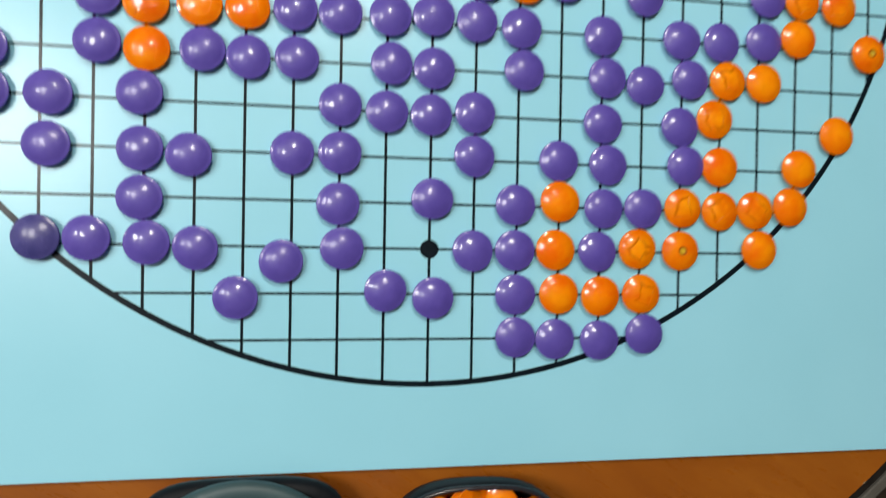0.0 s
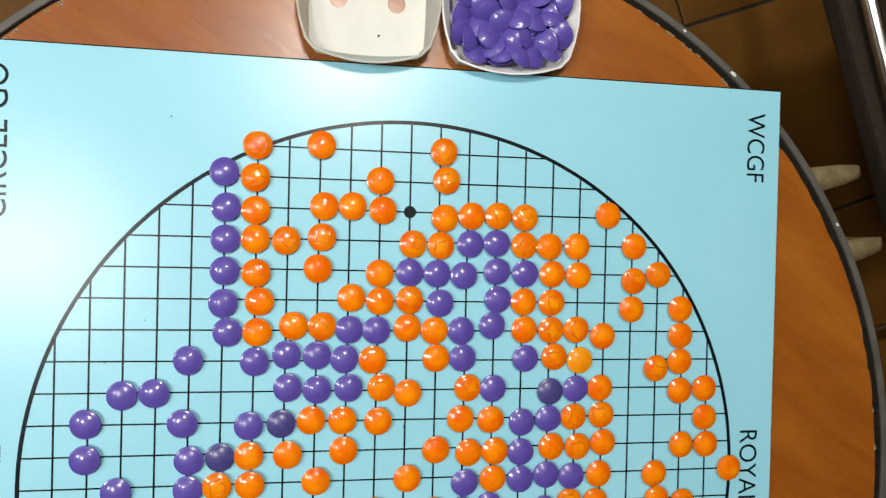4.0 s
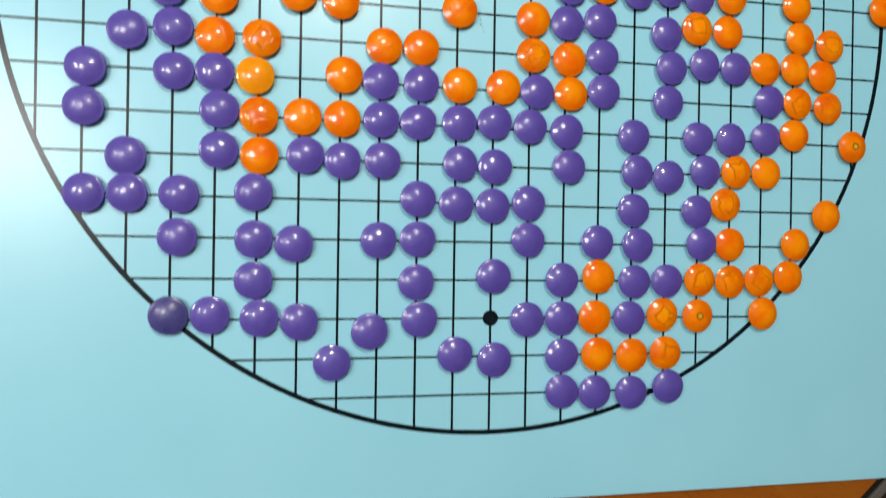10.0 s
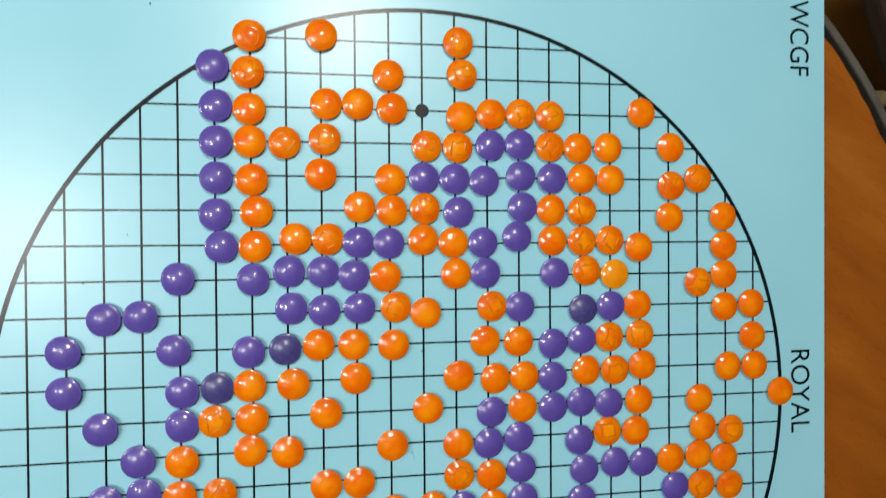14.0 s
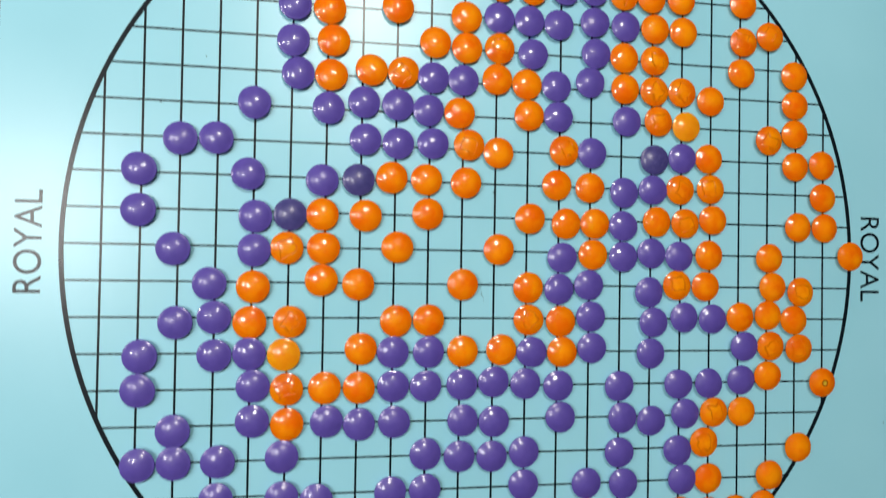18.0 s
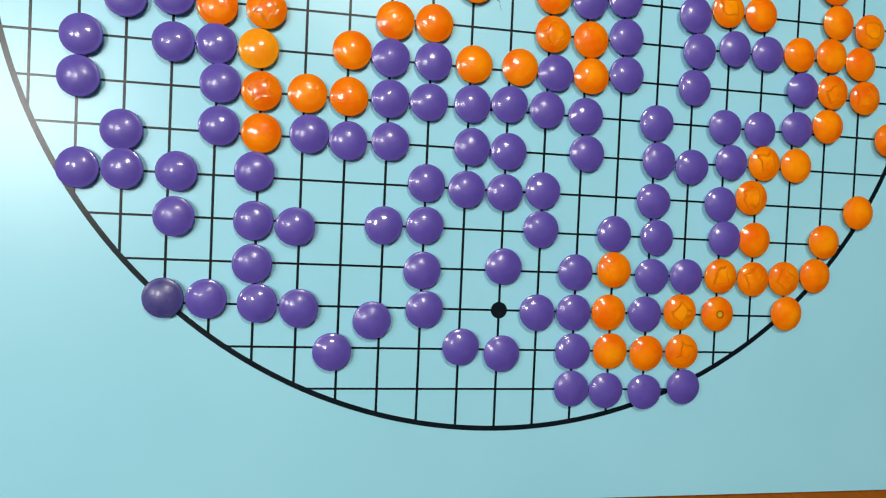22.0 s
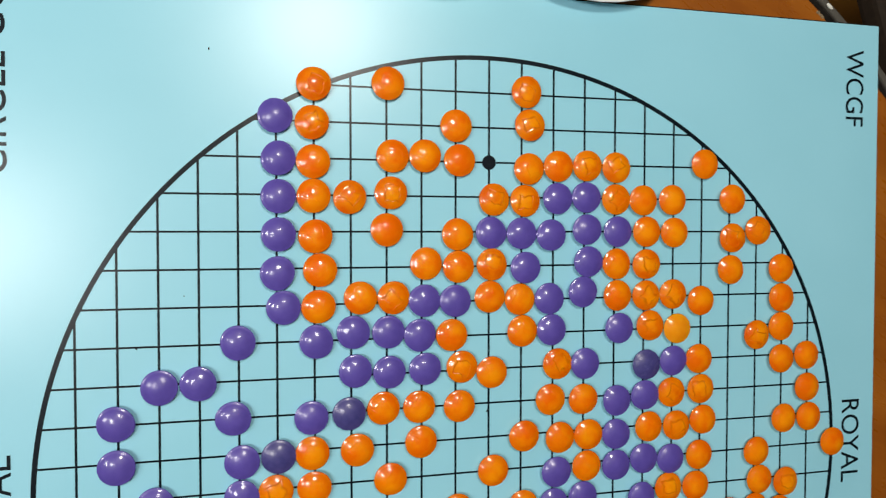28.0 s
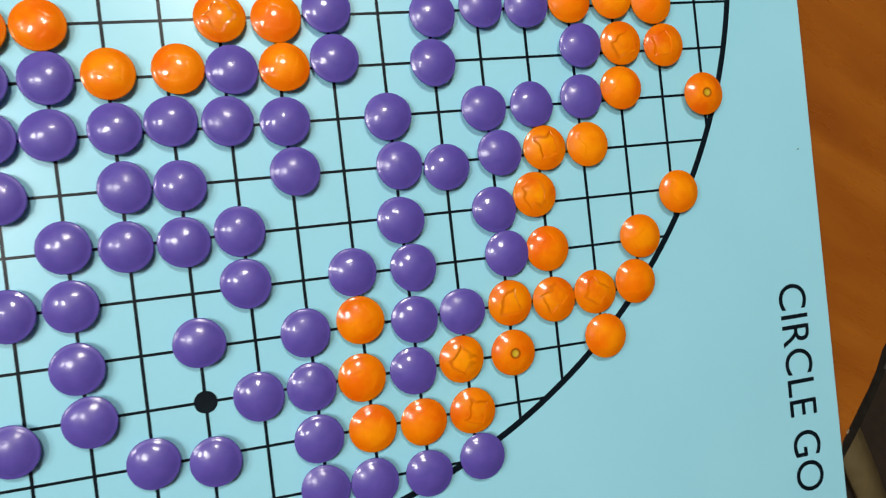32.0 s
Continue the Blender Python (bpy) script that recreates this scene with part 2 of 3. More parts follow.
WOOD = wood_material()
CHIP = mottled("raw_chipboard", [(0.35, (0.05, 0.035, 0.02)), (0.65, (0.40, 0.30, 0.17))], 400.0, 0.9, bump_scale=500.0, bump_depth=0.001)
BAND = mottled("grey_plastic_band", [(0.3, (0.065, 0.060, 0.050)), (0.7, (0.105, 0.100, 0.085))], 40.0, 0.6, bump_scale=300.0)
GROOVE = mottled("near_black_brown", [(0.3, (0.005, 0.004, 0.003)), (0.7, (0.016, 0.013, 0.010))], 150.0, 0.85, specular=0.15)
TILE = mottled("brown_floor_tile", [(0.25, (0.100, 0.042, 0.006)), (0.75, (0.175, 0.080, 0.014))], 5.0, 0.32, bump_scale=60.0, shift=True, rough2=0.5, specular=0.25)
GROUT = mottled("dark_grout", [(0.3, (0.012, 0.008, 0.005)), (0.7, (0.03, 0.02, 0.013))], 90.0, 0.9)
WHITE = mottled("off_white_card", [(0.3, (0.64, 0.65, 0.595)), (0.7, (0.72, 0.73, 0.675))], 35.0, 0.5, bump_scale=220.0)
WHITE_CLEAN = mottled("white_plastic", [(0.3, (0.70, 0.70, 0.72)), (0.7, (0.80, 0.80, 0.80))], 35.0, 0.35, bump_scale=220.0)


def let_light_through(material, share, colour):
    """Thin plastic that passes part of the light."""
    nt = material.node_tree
    thin = nt.nodes.new("ShaderNodeBsdfTranslucent")
    thin.inputs["Color"].default_value = (*colour, 1)
    both = nt.nodes.new("ShaderNodeMixShader")
    both.inputs[0].default_value = share
    link(nt, nt.nodes["Principled BSDF"].outputs[0], both.inputs[1])
    link(nt, thin.outputs[0], both.inputs[2])
    link(nt, both.outputs[0], nt.nodes["Material Output"].inputs["Surface"])


THIN_WHITE = mottled("thin_off_white_plastic", [(0.3, (0.64, 0.65, 0.595)), (0.7, (0.72, 0.73, 0.675))], 35.0, 0.5, bump_scale=220.0)
let_light_through(THIN_WHITE, 0.6, (0.94, 0.93, 0.87))
TEAL_LIP = mottled("grey_teal_plastic", [(0.3, (0.028, 0.064, 0.070)), (0.7, (0.038, 0.080, 0.087))], 40.0, 0.5, bump_scale=300.0)
BLACK = mottled("black_plastic", [(0.3, (0.012, 0.013, 0.017)), (0.7, (0.024, 0.025, 0.03))], 40.0, 0.22, bump_scale=300.0)
MATT_BLACK = mottled("matt_black_plastic", [(0.3, (0.004, 0.006, 0.008)), (0.7, (0.009, 0.011, 0.014))], 40.0, 0.5, bump_scale=300.0, specular=0.12)
CHROME = mottled("chrome", [(0.3, (0.62, 0.61, 0.58)), (0.7, (0.72, 0.71, 0.68))], 30.0, 0.16, metallic=1.0)
BRASSY = mottled("worn_metal", [(0.3, (0.36, 0.29, 0.13)), (0.7, (0.66, 0.56, 0.32))], 60.0, 0.38, metallic=0.55, bump_scale=120.0, bump_depth=0.001)
OLIVE = mottled("olive_paint", [(0.3, (0.10, 0.075, 0.030)), (0.7, (0.17, 0.13, 0.060))], 30.0, 0.5, bump_scale=120.0)
SEAT = mottled("dark_seat_cloth", [(0.3, (0.016, 0.009, 0.004)), (0.7, (0.030, 0.018, 0.008))], 120.0, 0.85, bump_scale=900.0)
LOW_BOUNCE_PAINT = mottled("low_bounce_brown", [(0.3, (0.17, 0.12, 0.08)), (0.7, (0.21, 0.15, 0.10))], 3.0, 0.7, bump_scale=200.0)
PAINT = mottled("wall_paint", [(0.3, (0.76, 0.76, 0.75)), (0.7, (0.82, 0.82, 0.81))], 3.0, 0.7, bump_scale=200.0)
CEILING = mottled("ceiling_paint", [(0.3, (0.80, 0.80, 0.78)), (0.7, (0.85, 0.85, 0.83))], 3.0, 0.8, bump_scale=200.0)
DARK_IRON = mottled("black_iron", [(0.3, (0.02, 0.02, 0.02)), (0.7, (0.035, 0.035, 0.033))], 60.0, 0.5, bump_scale=300.0)


# ---- mesh helpers ----
def mesh_of(name, bm, material, smooth=False):
    me = bpy.data.meshes.new(name)
    bmesh.ops.recalc_face_normals(bm, faces=bm.faces)
    bm.to_mesh(me)
    bm.free()
    me.materials.append(material)
    if smooth:
        me.polygons.foreach_set("use_smooth", [True] * len(me.polygons))
    return me


def thing(name, label, category, group="", kind="", at=(0, 0, 0)):
    ob = new(name)
    ob.empty_display_size = 0.02
    ob.location = at
    return tagged(ob, label, category, group, kind)


def part(name, bm, material, parent, label="", smooth=False, at=None):
    ob = new(name, mesh_of(name, bm, material, smooth) if isinstance(bm, bmesh.types.BMesh) else bm)
    ob.parent = parent
    if at is not None:
        ob.location = at
    return tagged(ob, label)


def box(x0, y0, z0, x1, y1, z1, bevel=0.0, bm=None):
    bm = bm or bmesh.new()
    made = bmesh.ops.create_cube(bm, size=1.0, matrix=Matrix.Translation(((x0 + x1) / 2, (y0 + y1) / 2, (z0 + z1) / 2))
                                 @ Matrix.Diagonal((x1 - x0, y1 - y0, z1 - z0, 1)))
    if bevel:
        edges = list({e for v in made["verts"] for e in v.link_edges})
        bmesh.ops.bevel(bm, geom=edges, offset=bevel, segments=2, affect="EDGES", profile=0.6)
    return bm


def lathe(profile, segments=32, wobble=None):
    """Turns (radius, z) pairs round the z axis; radius 0 closes the end."""
    bm = bmesh.new()
    rings = []
    for r, z in profile:
        if r <= 0:
            rings.append([bm.verts.new((0, 0, z))])
        else:
            rings.append([bm.verts.new((r * (wobble(a) if wobble else 1) * math.cos(a), r * (wobble(a) if wobble else 1) * math.sin(a), z))
                          for a in [2 * math.pi * k / segments for k in range(segments)]])
    for low, high in zip(rings, rings[1:]):
        for k in range(segments):
            j = (k + 1) % segments
            quad = [low[k % len(low)], low[j % len(low)], high[j % len(high)], high[k % len(high)]]
            face = [v for i, v in enumerate(quad) if v not in quad[:i]]
            if len(face) > 2:
                bm.faces.new(face)
    return bm


def lathe_arc(profile, start, end, segments):
    """The closed profile of (radius, z) pairs swept from one angle to another, with both ends closed."""
    bm = bmesh.new()
    rings = []
    for k in range(segments + 1):
        a = start + (end - start) * k / segments
        rings.append([bm.verts.new((r * math.cos(a), r * math.sin(a), z)) for r, z in profile])
    n = len(profile)
    for low, high in zip(rings, rings[1:]):
        for k in range(n):
            bm.faces.new([low[k], low[(k + 1) % n], high[(k + 1) % n], high[k]])
    bm.faces.new(rings[0][::-1])
    bm.faces.new(rings[-1])
    return bm


def tube(points, radius, segments=12):
    """A round bar along the points."""
    bm = bmesh.new()
    pts = [Vector(p) for p in points]
    rings = []
    for i, p in enumerate(pts):
        d = (pts[min(i + 1, len(pts) - 1)] - pts[max(i - 1, 0)]).normalized()
        q = d.to_track_quat("Z", "Y")
        rings.append([bm.verts.new(p + q @ Vector((radius * math.cos(a), radius * math.sin(a), 0)))
                      for a in [2 * math.pi * k / segments for k in range(segments)]])
    for low, high in zip(rings, rings[1:]):
        for k in range(segments):
            bm.faces.new([low[k], low[(k + 1) % segments], high[(k + 1) % segments], high[k]])
    bm.faces.new(rings[0][::-1])
    bm.faces.new(rings[-1])
    return bm


# ---- the room ----
RX, RY, RH = 3.2, 2.8, 3.30


def slab(name, box_bm, material, label, category):
    ob = new(name, mesh_of(name, box_bm, material))
    return tagged(ob, label, category, kind="structure")


slab("wall_north", box(-RX, RY, 0, RX, RY + 0.12, RH), PAINT, "plain beige painted wall of the room", "wall")
# unseen; coloured dark to cut bounced light from the south and east
slab("wall_south", box(-RX, -RY - 0.12, 0, RX, -RY, RH), LOW_BOUNCE_PAINT, "unseen wall, dark brown to cut bounced light", "wall")
slab("wall_east", box(RX, -RY - 0.12, 0, RX + 0.12, RY + 0.12, RH), LOW_BOUNCE_PAINT, "unseen wall, dark brown to cut bounced light", "wall")
slab("wall_west", box(-RX - 0.12, -RY - 0.12, 0, -RX, RY + 0.12, RH), PAINT, "plain beige painted wall of the room", "wall")
slab("ceiling", box(-RX - 0.12, -RY - 0.12, RH, RX + 0.12, RY + 0.12, RH + 0.1), CEILING, "plain white painted ceiling over the room", "ceiling")
floor = slab("floor", box(-RX - 0.12, -RY - 0.12, -0.1, RX + 0.12, RY + 0.12, -0.004), GROUT, "floor of glossy dark brown tiles with dark joints", "floor")

# ---- hanging lamps ----
for lx, ly, size, watts, tone in LAMPS:
    lamp = thing("hanging_lamp", "round white hanging lamp, switched on", "lamp", "hanging lamps", at=(lx, ly, RH))
    top = LAMP_Z - RH
    part("shade", lathe([(size * 0.55, top + 0.135), (size * 0.6, top + 0.13), (size * 0.75, top + 0.004), (size * 0.72, top + 0.004), (size * 0.57, top + 0.125), (size * 0.55, top + 0.135)]),
         WHITE_CLEAN, lamp, smooth=True)
    part("holder", lathe([(0, top + 0.06), (0.055, top + 0.06), (0.06, top + 0.09), (0.02, top + 0.125), (0, top + 0.125)]), WHITE_CLEAN, lamp, smooth=True)
    part("cord", tube([(0, 0, top + 0.145), (0, 0, 0)], 0.003, 8), BLACK, lamp)

# ---- the table ----
TX, TY, TR = -0.0079, -0.0046, 0.4239
table = thing("round_table", "round orange-brown veneer table with a worn grey plastic edge", "table", at=(TX, TY, 0))
rnd = random.Random(5)
teeth = [rnd.uniform(0, 1) for k in range(240)]


def worn_edge(a):
    """The veneer's edge: ragged, and further from the band on the side where the band has come loose."""
    k = a / (2 * math.pi) * 240
    i = int(k) % 240
    loose = 0.5 + 0.5 * math.cos(a + 0.05)
    return 1 - (0.0004 + 0.0060 * loose + 0.0022 * max(0.0, teeth[i] - 0.45) * (0.3 + loose) + 0.0004 * math.sin(9 * a) ** 2) / TR


part("tabletop", lathe([(0, TABLE_Z - 0.026), (TR - 0.0080, TABLE_Z - 0.026), (TR - 0.0070, TABLE_Z - 0.0008), (TR - 0.0075, TABLE_Z), (0, TABLE_Z)], 240,
                       worn_edge), WOOD, table)
part("groove", lathe([(TR - 0.0200, TABLE_Z - 0.012), (TR - 0.0200, TABLE_Z - 0.0035), (TR - 0.0050, TABLE_Z - 0.0030), (TR - 0.0050, TABLE_Z - 0.012),
                      (TR - 0.0200, TABLE_Z - 0.012)], 200), GROOVE, table, "near-black gap inside the edge band")
part("edge_band", lathe_arc([(TR - 0.0066, TABLE_Z - 0.028), (TR - 0.001, TABLE_Z - 0.028), (TR, TABLE_Z - 0.022), (TR, TABLE_Z - 0.003),
                         (TR - 0.0008, TABLE_Z - 0.0012), (TR - 0.0018, TABLE_Z - 0.0006), (TR - 0.0060, TABLE_Z - 0.0006), (TR - 0.0066, TABLE_Z - 0.0016)], radians(-34), radians(313.5), 196), BAND, table, "grey plastic edge band")
part("column", lathe([(0, 0.03), (0.035, 0.03), (0.035, TABLE_Z - 0.04), (0.12, TABLE_Z - 0.032), (0.12, TABLE_Z - 0.027), (0, TABLE_Z - 0.027)], 28), DARK_IRON, table)
part("base", lathe([(0, 0), (0.22, 0), (0.22, 0.008), (0.20, 0.018), (0.05, 0.034), (0, 0.034)], 40), DARK_IRON, table)
for k in range(110):
    a = radians(rnd.choice([rnd.uniform(44, 64), rnd.uniform(122, 142), rnd.uniform(122, 142), rnd.uniform(-60, 20)]))
    s = rnd.uniform(0.0006, 0.0017)
    chip_r = (TR - 0.0076) * worn_edge(a % (2 * math.pi)) - (rnd.uniform(0, 0.0035) if 2.1 < a < 2.5 else 0)
    bm = bmesh.new()
    bmesh.ops.create_icosphere(bm, subdivisions=1, radius=s)
    for v in bm.verts:
        v.co = Vector((v.co.x * rnd.uniform(0.5, 1.3), v.co.y * rnd.uniform(0.7, 2.2), v.co.z * 0.35))
    ob = part("chip", bm, CHIP, table, at=(chip_r * math.cos(a), chip_r * math.sin(a), TABLE_Z - 0.0002))
    ob.rotation_euler = (0, 0, a)

for a, s in ((50.2, 0.0021), (29.0, 0.0013), (57.5, 0.0012)):
    bm = bmesh.new()
    bmesh.ops.create_icosphere(bm, subdivisions=2, radius=s)
    for v in bm.verts:
        v.co = Vector((v.co.x * rnd.uniform(0.6, 1.0), v.co.y * rnd.uniform(1.0, 1.7), v.co.z * 0.4))
    ob = part("chip", bm, WHITE, table, "pale chipped spot", at=((TR - 0.004) * math.cos(radians(a)), (TR - 0.004) * math.sin(radians(a)), TABLE_Z))
    ob.rotation_euler = (0, 0, radians(a))

# ---- the board ----
BX, BY = 13.67 * U, 13.87 * U
board = thing("game_board", "square pale blue board with a round black printed grid", "game board", at=(0, 0, BOARD_Z))
part("panel", box(-BX, -BY, -0.0008, BX, BY, 0, 0.0003), BOARD, board, "pale blue glossy printed face")
part("core", box(-BX + 0.0003, -BY + 0.0003, -0.0024, BX - 0.0003, BY - 0.0003, -0.0008), BOARD_EDGE, board, "yellowish fibre edge")
# dark lip past the panel draws the shadow line round the board's edge
part("shadow_lip", box(-BX - 0.0010, -BY - 0.0006, -0.004, BX + 0.0010, BY + 0.0014, -0.0024), MATT_BLACK, board, "near-black lip standing in for the board's shadow line")
for k in range(-11, 12):
    h = math.sqrt(144 - k * k) * U
    part("grid_line", box(k * U - 0.00068, -h, -0.0002, k * U + 0.00068, h, 0.00010), INK, board)
    part("grid_line", box(-h, k * U - 0.00058, -0.0002, h, k * U + 0.00058, 0.00014), INK, board)
RI, RO = 12 * U - 0.0014, 12 * U + 0.0014
part("boundary_ring", lathe([(RI, -0.0002), (RI, 0.00018), (RO, 0.00018), (RO, -0.0002), (RI, -0.0002)], 256), INK, board, "thick black printed circle")
for sx, sy in ((0, 9), (0, -9), (9, 0), (-9, 0), (0, 0)):
    part("star_point", lathe([(0, 0.00022), (0.0046, 0.00022), (0.0046, -0.0002), (0, -0.0002)], 28), INK, board, at=(sx * U, sy * U, 0))


for sx, sy, sr in ((-7.7, 11.8, 0.0006), (-0.04, 1.77, 0.0007), (13.29, -5.4, 0.0004), (-9.55, 3.97, 0.0006), (-8.37, 5.31, 0.0004), (-0.38, -1.29, 0.0004)):
    ob = part("speck", lathe([(0, 0.00012), (sr, 0.00010), (sr, -0.0002), (0, -0.0002)], 9, lambda a: 1 + 0.4 * math.sin(2 * a + sx)), GROOVE, board, "small dark scuff",
              at=(sx * U, sy * U, 0))

part("hair", tube([(-0.42 * U, -1.05 * U, 0.0002), (-0.37 * U, -1.2 * U, 0.0003), (-0.34 * U, -1.34 * U, 0.0002), (-0.29 * U, -1.52 * U, 0.0002)], 0.00005, 5),
     GROOVE, board, "short dark hair lying on the print")


def lettering(word, x0, x1, y_start, y_end, turned):
    """A word set along the board's side; its letters' tops point outwards."""
    curve = bpy.data.curves.new("lettering", "FONT")
    curve.body = word
    curve.resolution_u = 10
    tmp = bpy.data.objects.new("lettering", curve)
    scene.collection.objects.link(tmp)
    bpy.context.view_layer.update()
    me = bpy.data.meshes.new_from_object(tmp.evaluated_get(bpy.context.evaluated_depsgraph_get()))
    bpy.data.objects.remove(tmp)
    xs, ys = [v.co.x for v in me.vertices], [v.co.y for v in me.vertices]
    a, b, c, d = min(xs), max(xs), min(ys), max(ys)
    for v in me.vertices:
        along, up = (v.co.x - a) / (b - a), (v.co.y - c) / (d - c)
        x, y = (x0 + (x1 - x0) * up) * U, (y_start + (y_end - y_start) * along) * U
        v.co = Vector((-x, -y, 0.00016) if turned else (x, y, 0.00016))
    me.materials.clear()
    me.materials.append(INK)
    me.name = "lettering"
    part("lettering", me, None, board, "black printed word " + word)


for turned in (False, True):
    off = 0.08 if turned else 0.0
    lettering("ROYAL", 12.40 + off, 13.10 + off, 1.36, -1.42, turned)
    lettering("WCGF", 12.38 + off, 13.08 + off, 13.02, 10.50, turned)
    lettering("CIRCLE GO", 12.38 + off, 13.10 + off, -8.42, -13.16, turned)


# ---- playing stones ----
def stone_profile(r, cap, rim):
    """A lens with a rounded rim, its lowest point at z = 0."""
    pts = []
    steps = 7
    bead = rim * 0.54
    edge = r - bead * 1.14
    ball = (edge * edge + cap * cap) / (2 * cap)
    for k in range(steps + 1):
        q = edge * k / steps
        pts.append((q, ball - math.sqrt(ball * ball - q * q)))
    for a in (30, 60, 90, 120, 150):
        a = math.radians(a)
        pts.append((r - bead + bead * math.sin(a), cap + rim / 2 - bead * math.cos(a)))
    for k in range(steps, -1, -1):
        q = edge * k / steps
        pts.append((q, 2 * cap + rim - ball + math.sqrt(ball * ball - q * q)))
    return pts


def stone_mesh(name, r, cap, rim, material, dent=None, spot=False, uneven=0.0):
    bm = lathe(stone_profile(r, cap, rim), 28, lambda a: 1 + uneven * (math.sin(a) + 0.8 * math.sin(2 * a + 0.9) + 0.5 * math.sin(3 * a + 2.0)))
    top = 2 * cap + rim
    if dent:
        side, angle, depth = dent
        fine = [f for f in bm.faces if f.calc_center_median().z > top - cap * 0.75]
        bmesh.ops.subdivide_edges(bm, edges=list({e for f in fine for e in f.edges}), cuts=2, use_grid_fill=True)
        for v in bm.verts:
            if v.co.z > top - cap * 0.8:
                x = v.co.x * math.cos(angle) + v.co.y * math.sin(angle)
                y = -v.co.x * math.sin(angle) + v.co.y * math.cos(angle)
                d = max(abs(x), abs(y) * 1.15) - side
                v.co.z -= depth * (1 - min(1.0, max(0.0, d / 0.0022 + 0.5)))
    if spot:
        fine = [f for f in bm.faces if math.hypot(*f.calc_center_median().xy) < r * 0.45 and f.calc_center_median().z > top / 2]
        bmesh.ops.subdivide_edges(bm, edges=list({e for f in fine for e in f.edges}), cuts=2, use_grid_fill=True)
        for v in bm.verts:
            q = v.co.xy.length
            if v.co.z > top / 2 and q < 0.0022:
                v.co.z -= 0.0007 * (1 - q / 0.0022)
    return mesh_of(name, bm, material, True)


PR, OR_ = 0.0102, 0.0102
STONES = {
    "p": [stone_mesh("stone", PR, 0.0028, 0.0010, PURPLE, uneven=u) for u in (0.0, 0.008, 0.016, 0.022)],
    "q": [stone_mesh("stone", PR, 0.0028, 0.0010, SCUFFED)],
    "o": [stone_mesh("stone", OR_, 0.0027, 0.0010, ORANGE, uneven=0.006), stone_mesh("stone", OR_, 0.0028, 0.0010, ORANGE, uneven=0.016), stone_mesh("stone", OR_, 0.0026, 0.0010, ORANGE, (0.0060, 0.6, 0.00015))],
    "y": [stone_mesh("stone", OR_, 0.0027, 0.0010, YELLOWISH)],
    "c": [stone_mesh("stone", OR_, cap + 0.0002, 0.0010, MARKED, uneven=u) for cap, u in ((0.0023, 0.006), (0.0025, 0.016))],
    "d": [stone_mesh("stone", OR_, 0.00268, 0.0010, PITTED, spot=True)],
}
STONE_TEXT = {
    "p": ("purple_stone", "glossy purple lens-shaped plastic playing stone"),
    "q": ("purple_stone", "scuffed dull purple lens-shaped plastic playing stone"),
    "o": ("orange_stone", "glossy orange lens-shaped plastic playing stone"),
    "y": ("orange_stone", "glossy yellowish orange lens-shaped plastic playing stone"),
    "c": ("orange_stone", "glossy orange plastic playing stone with dented top"),
    "d": ("orange_stone", "glossy orange plastic playing stone with small pit"),
}
turns = random.Random(11)


def put_stone(colour, where, where_text, group):
    name, label = STONE_TEXT[colour]
    ob = new(name, turns.choice(STONES[colour]))
    ob.matrix_world = where
    return tagged(ob, label + where_text, "playing stone", group)


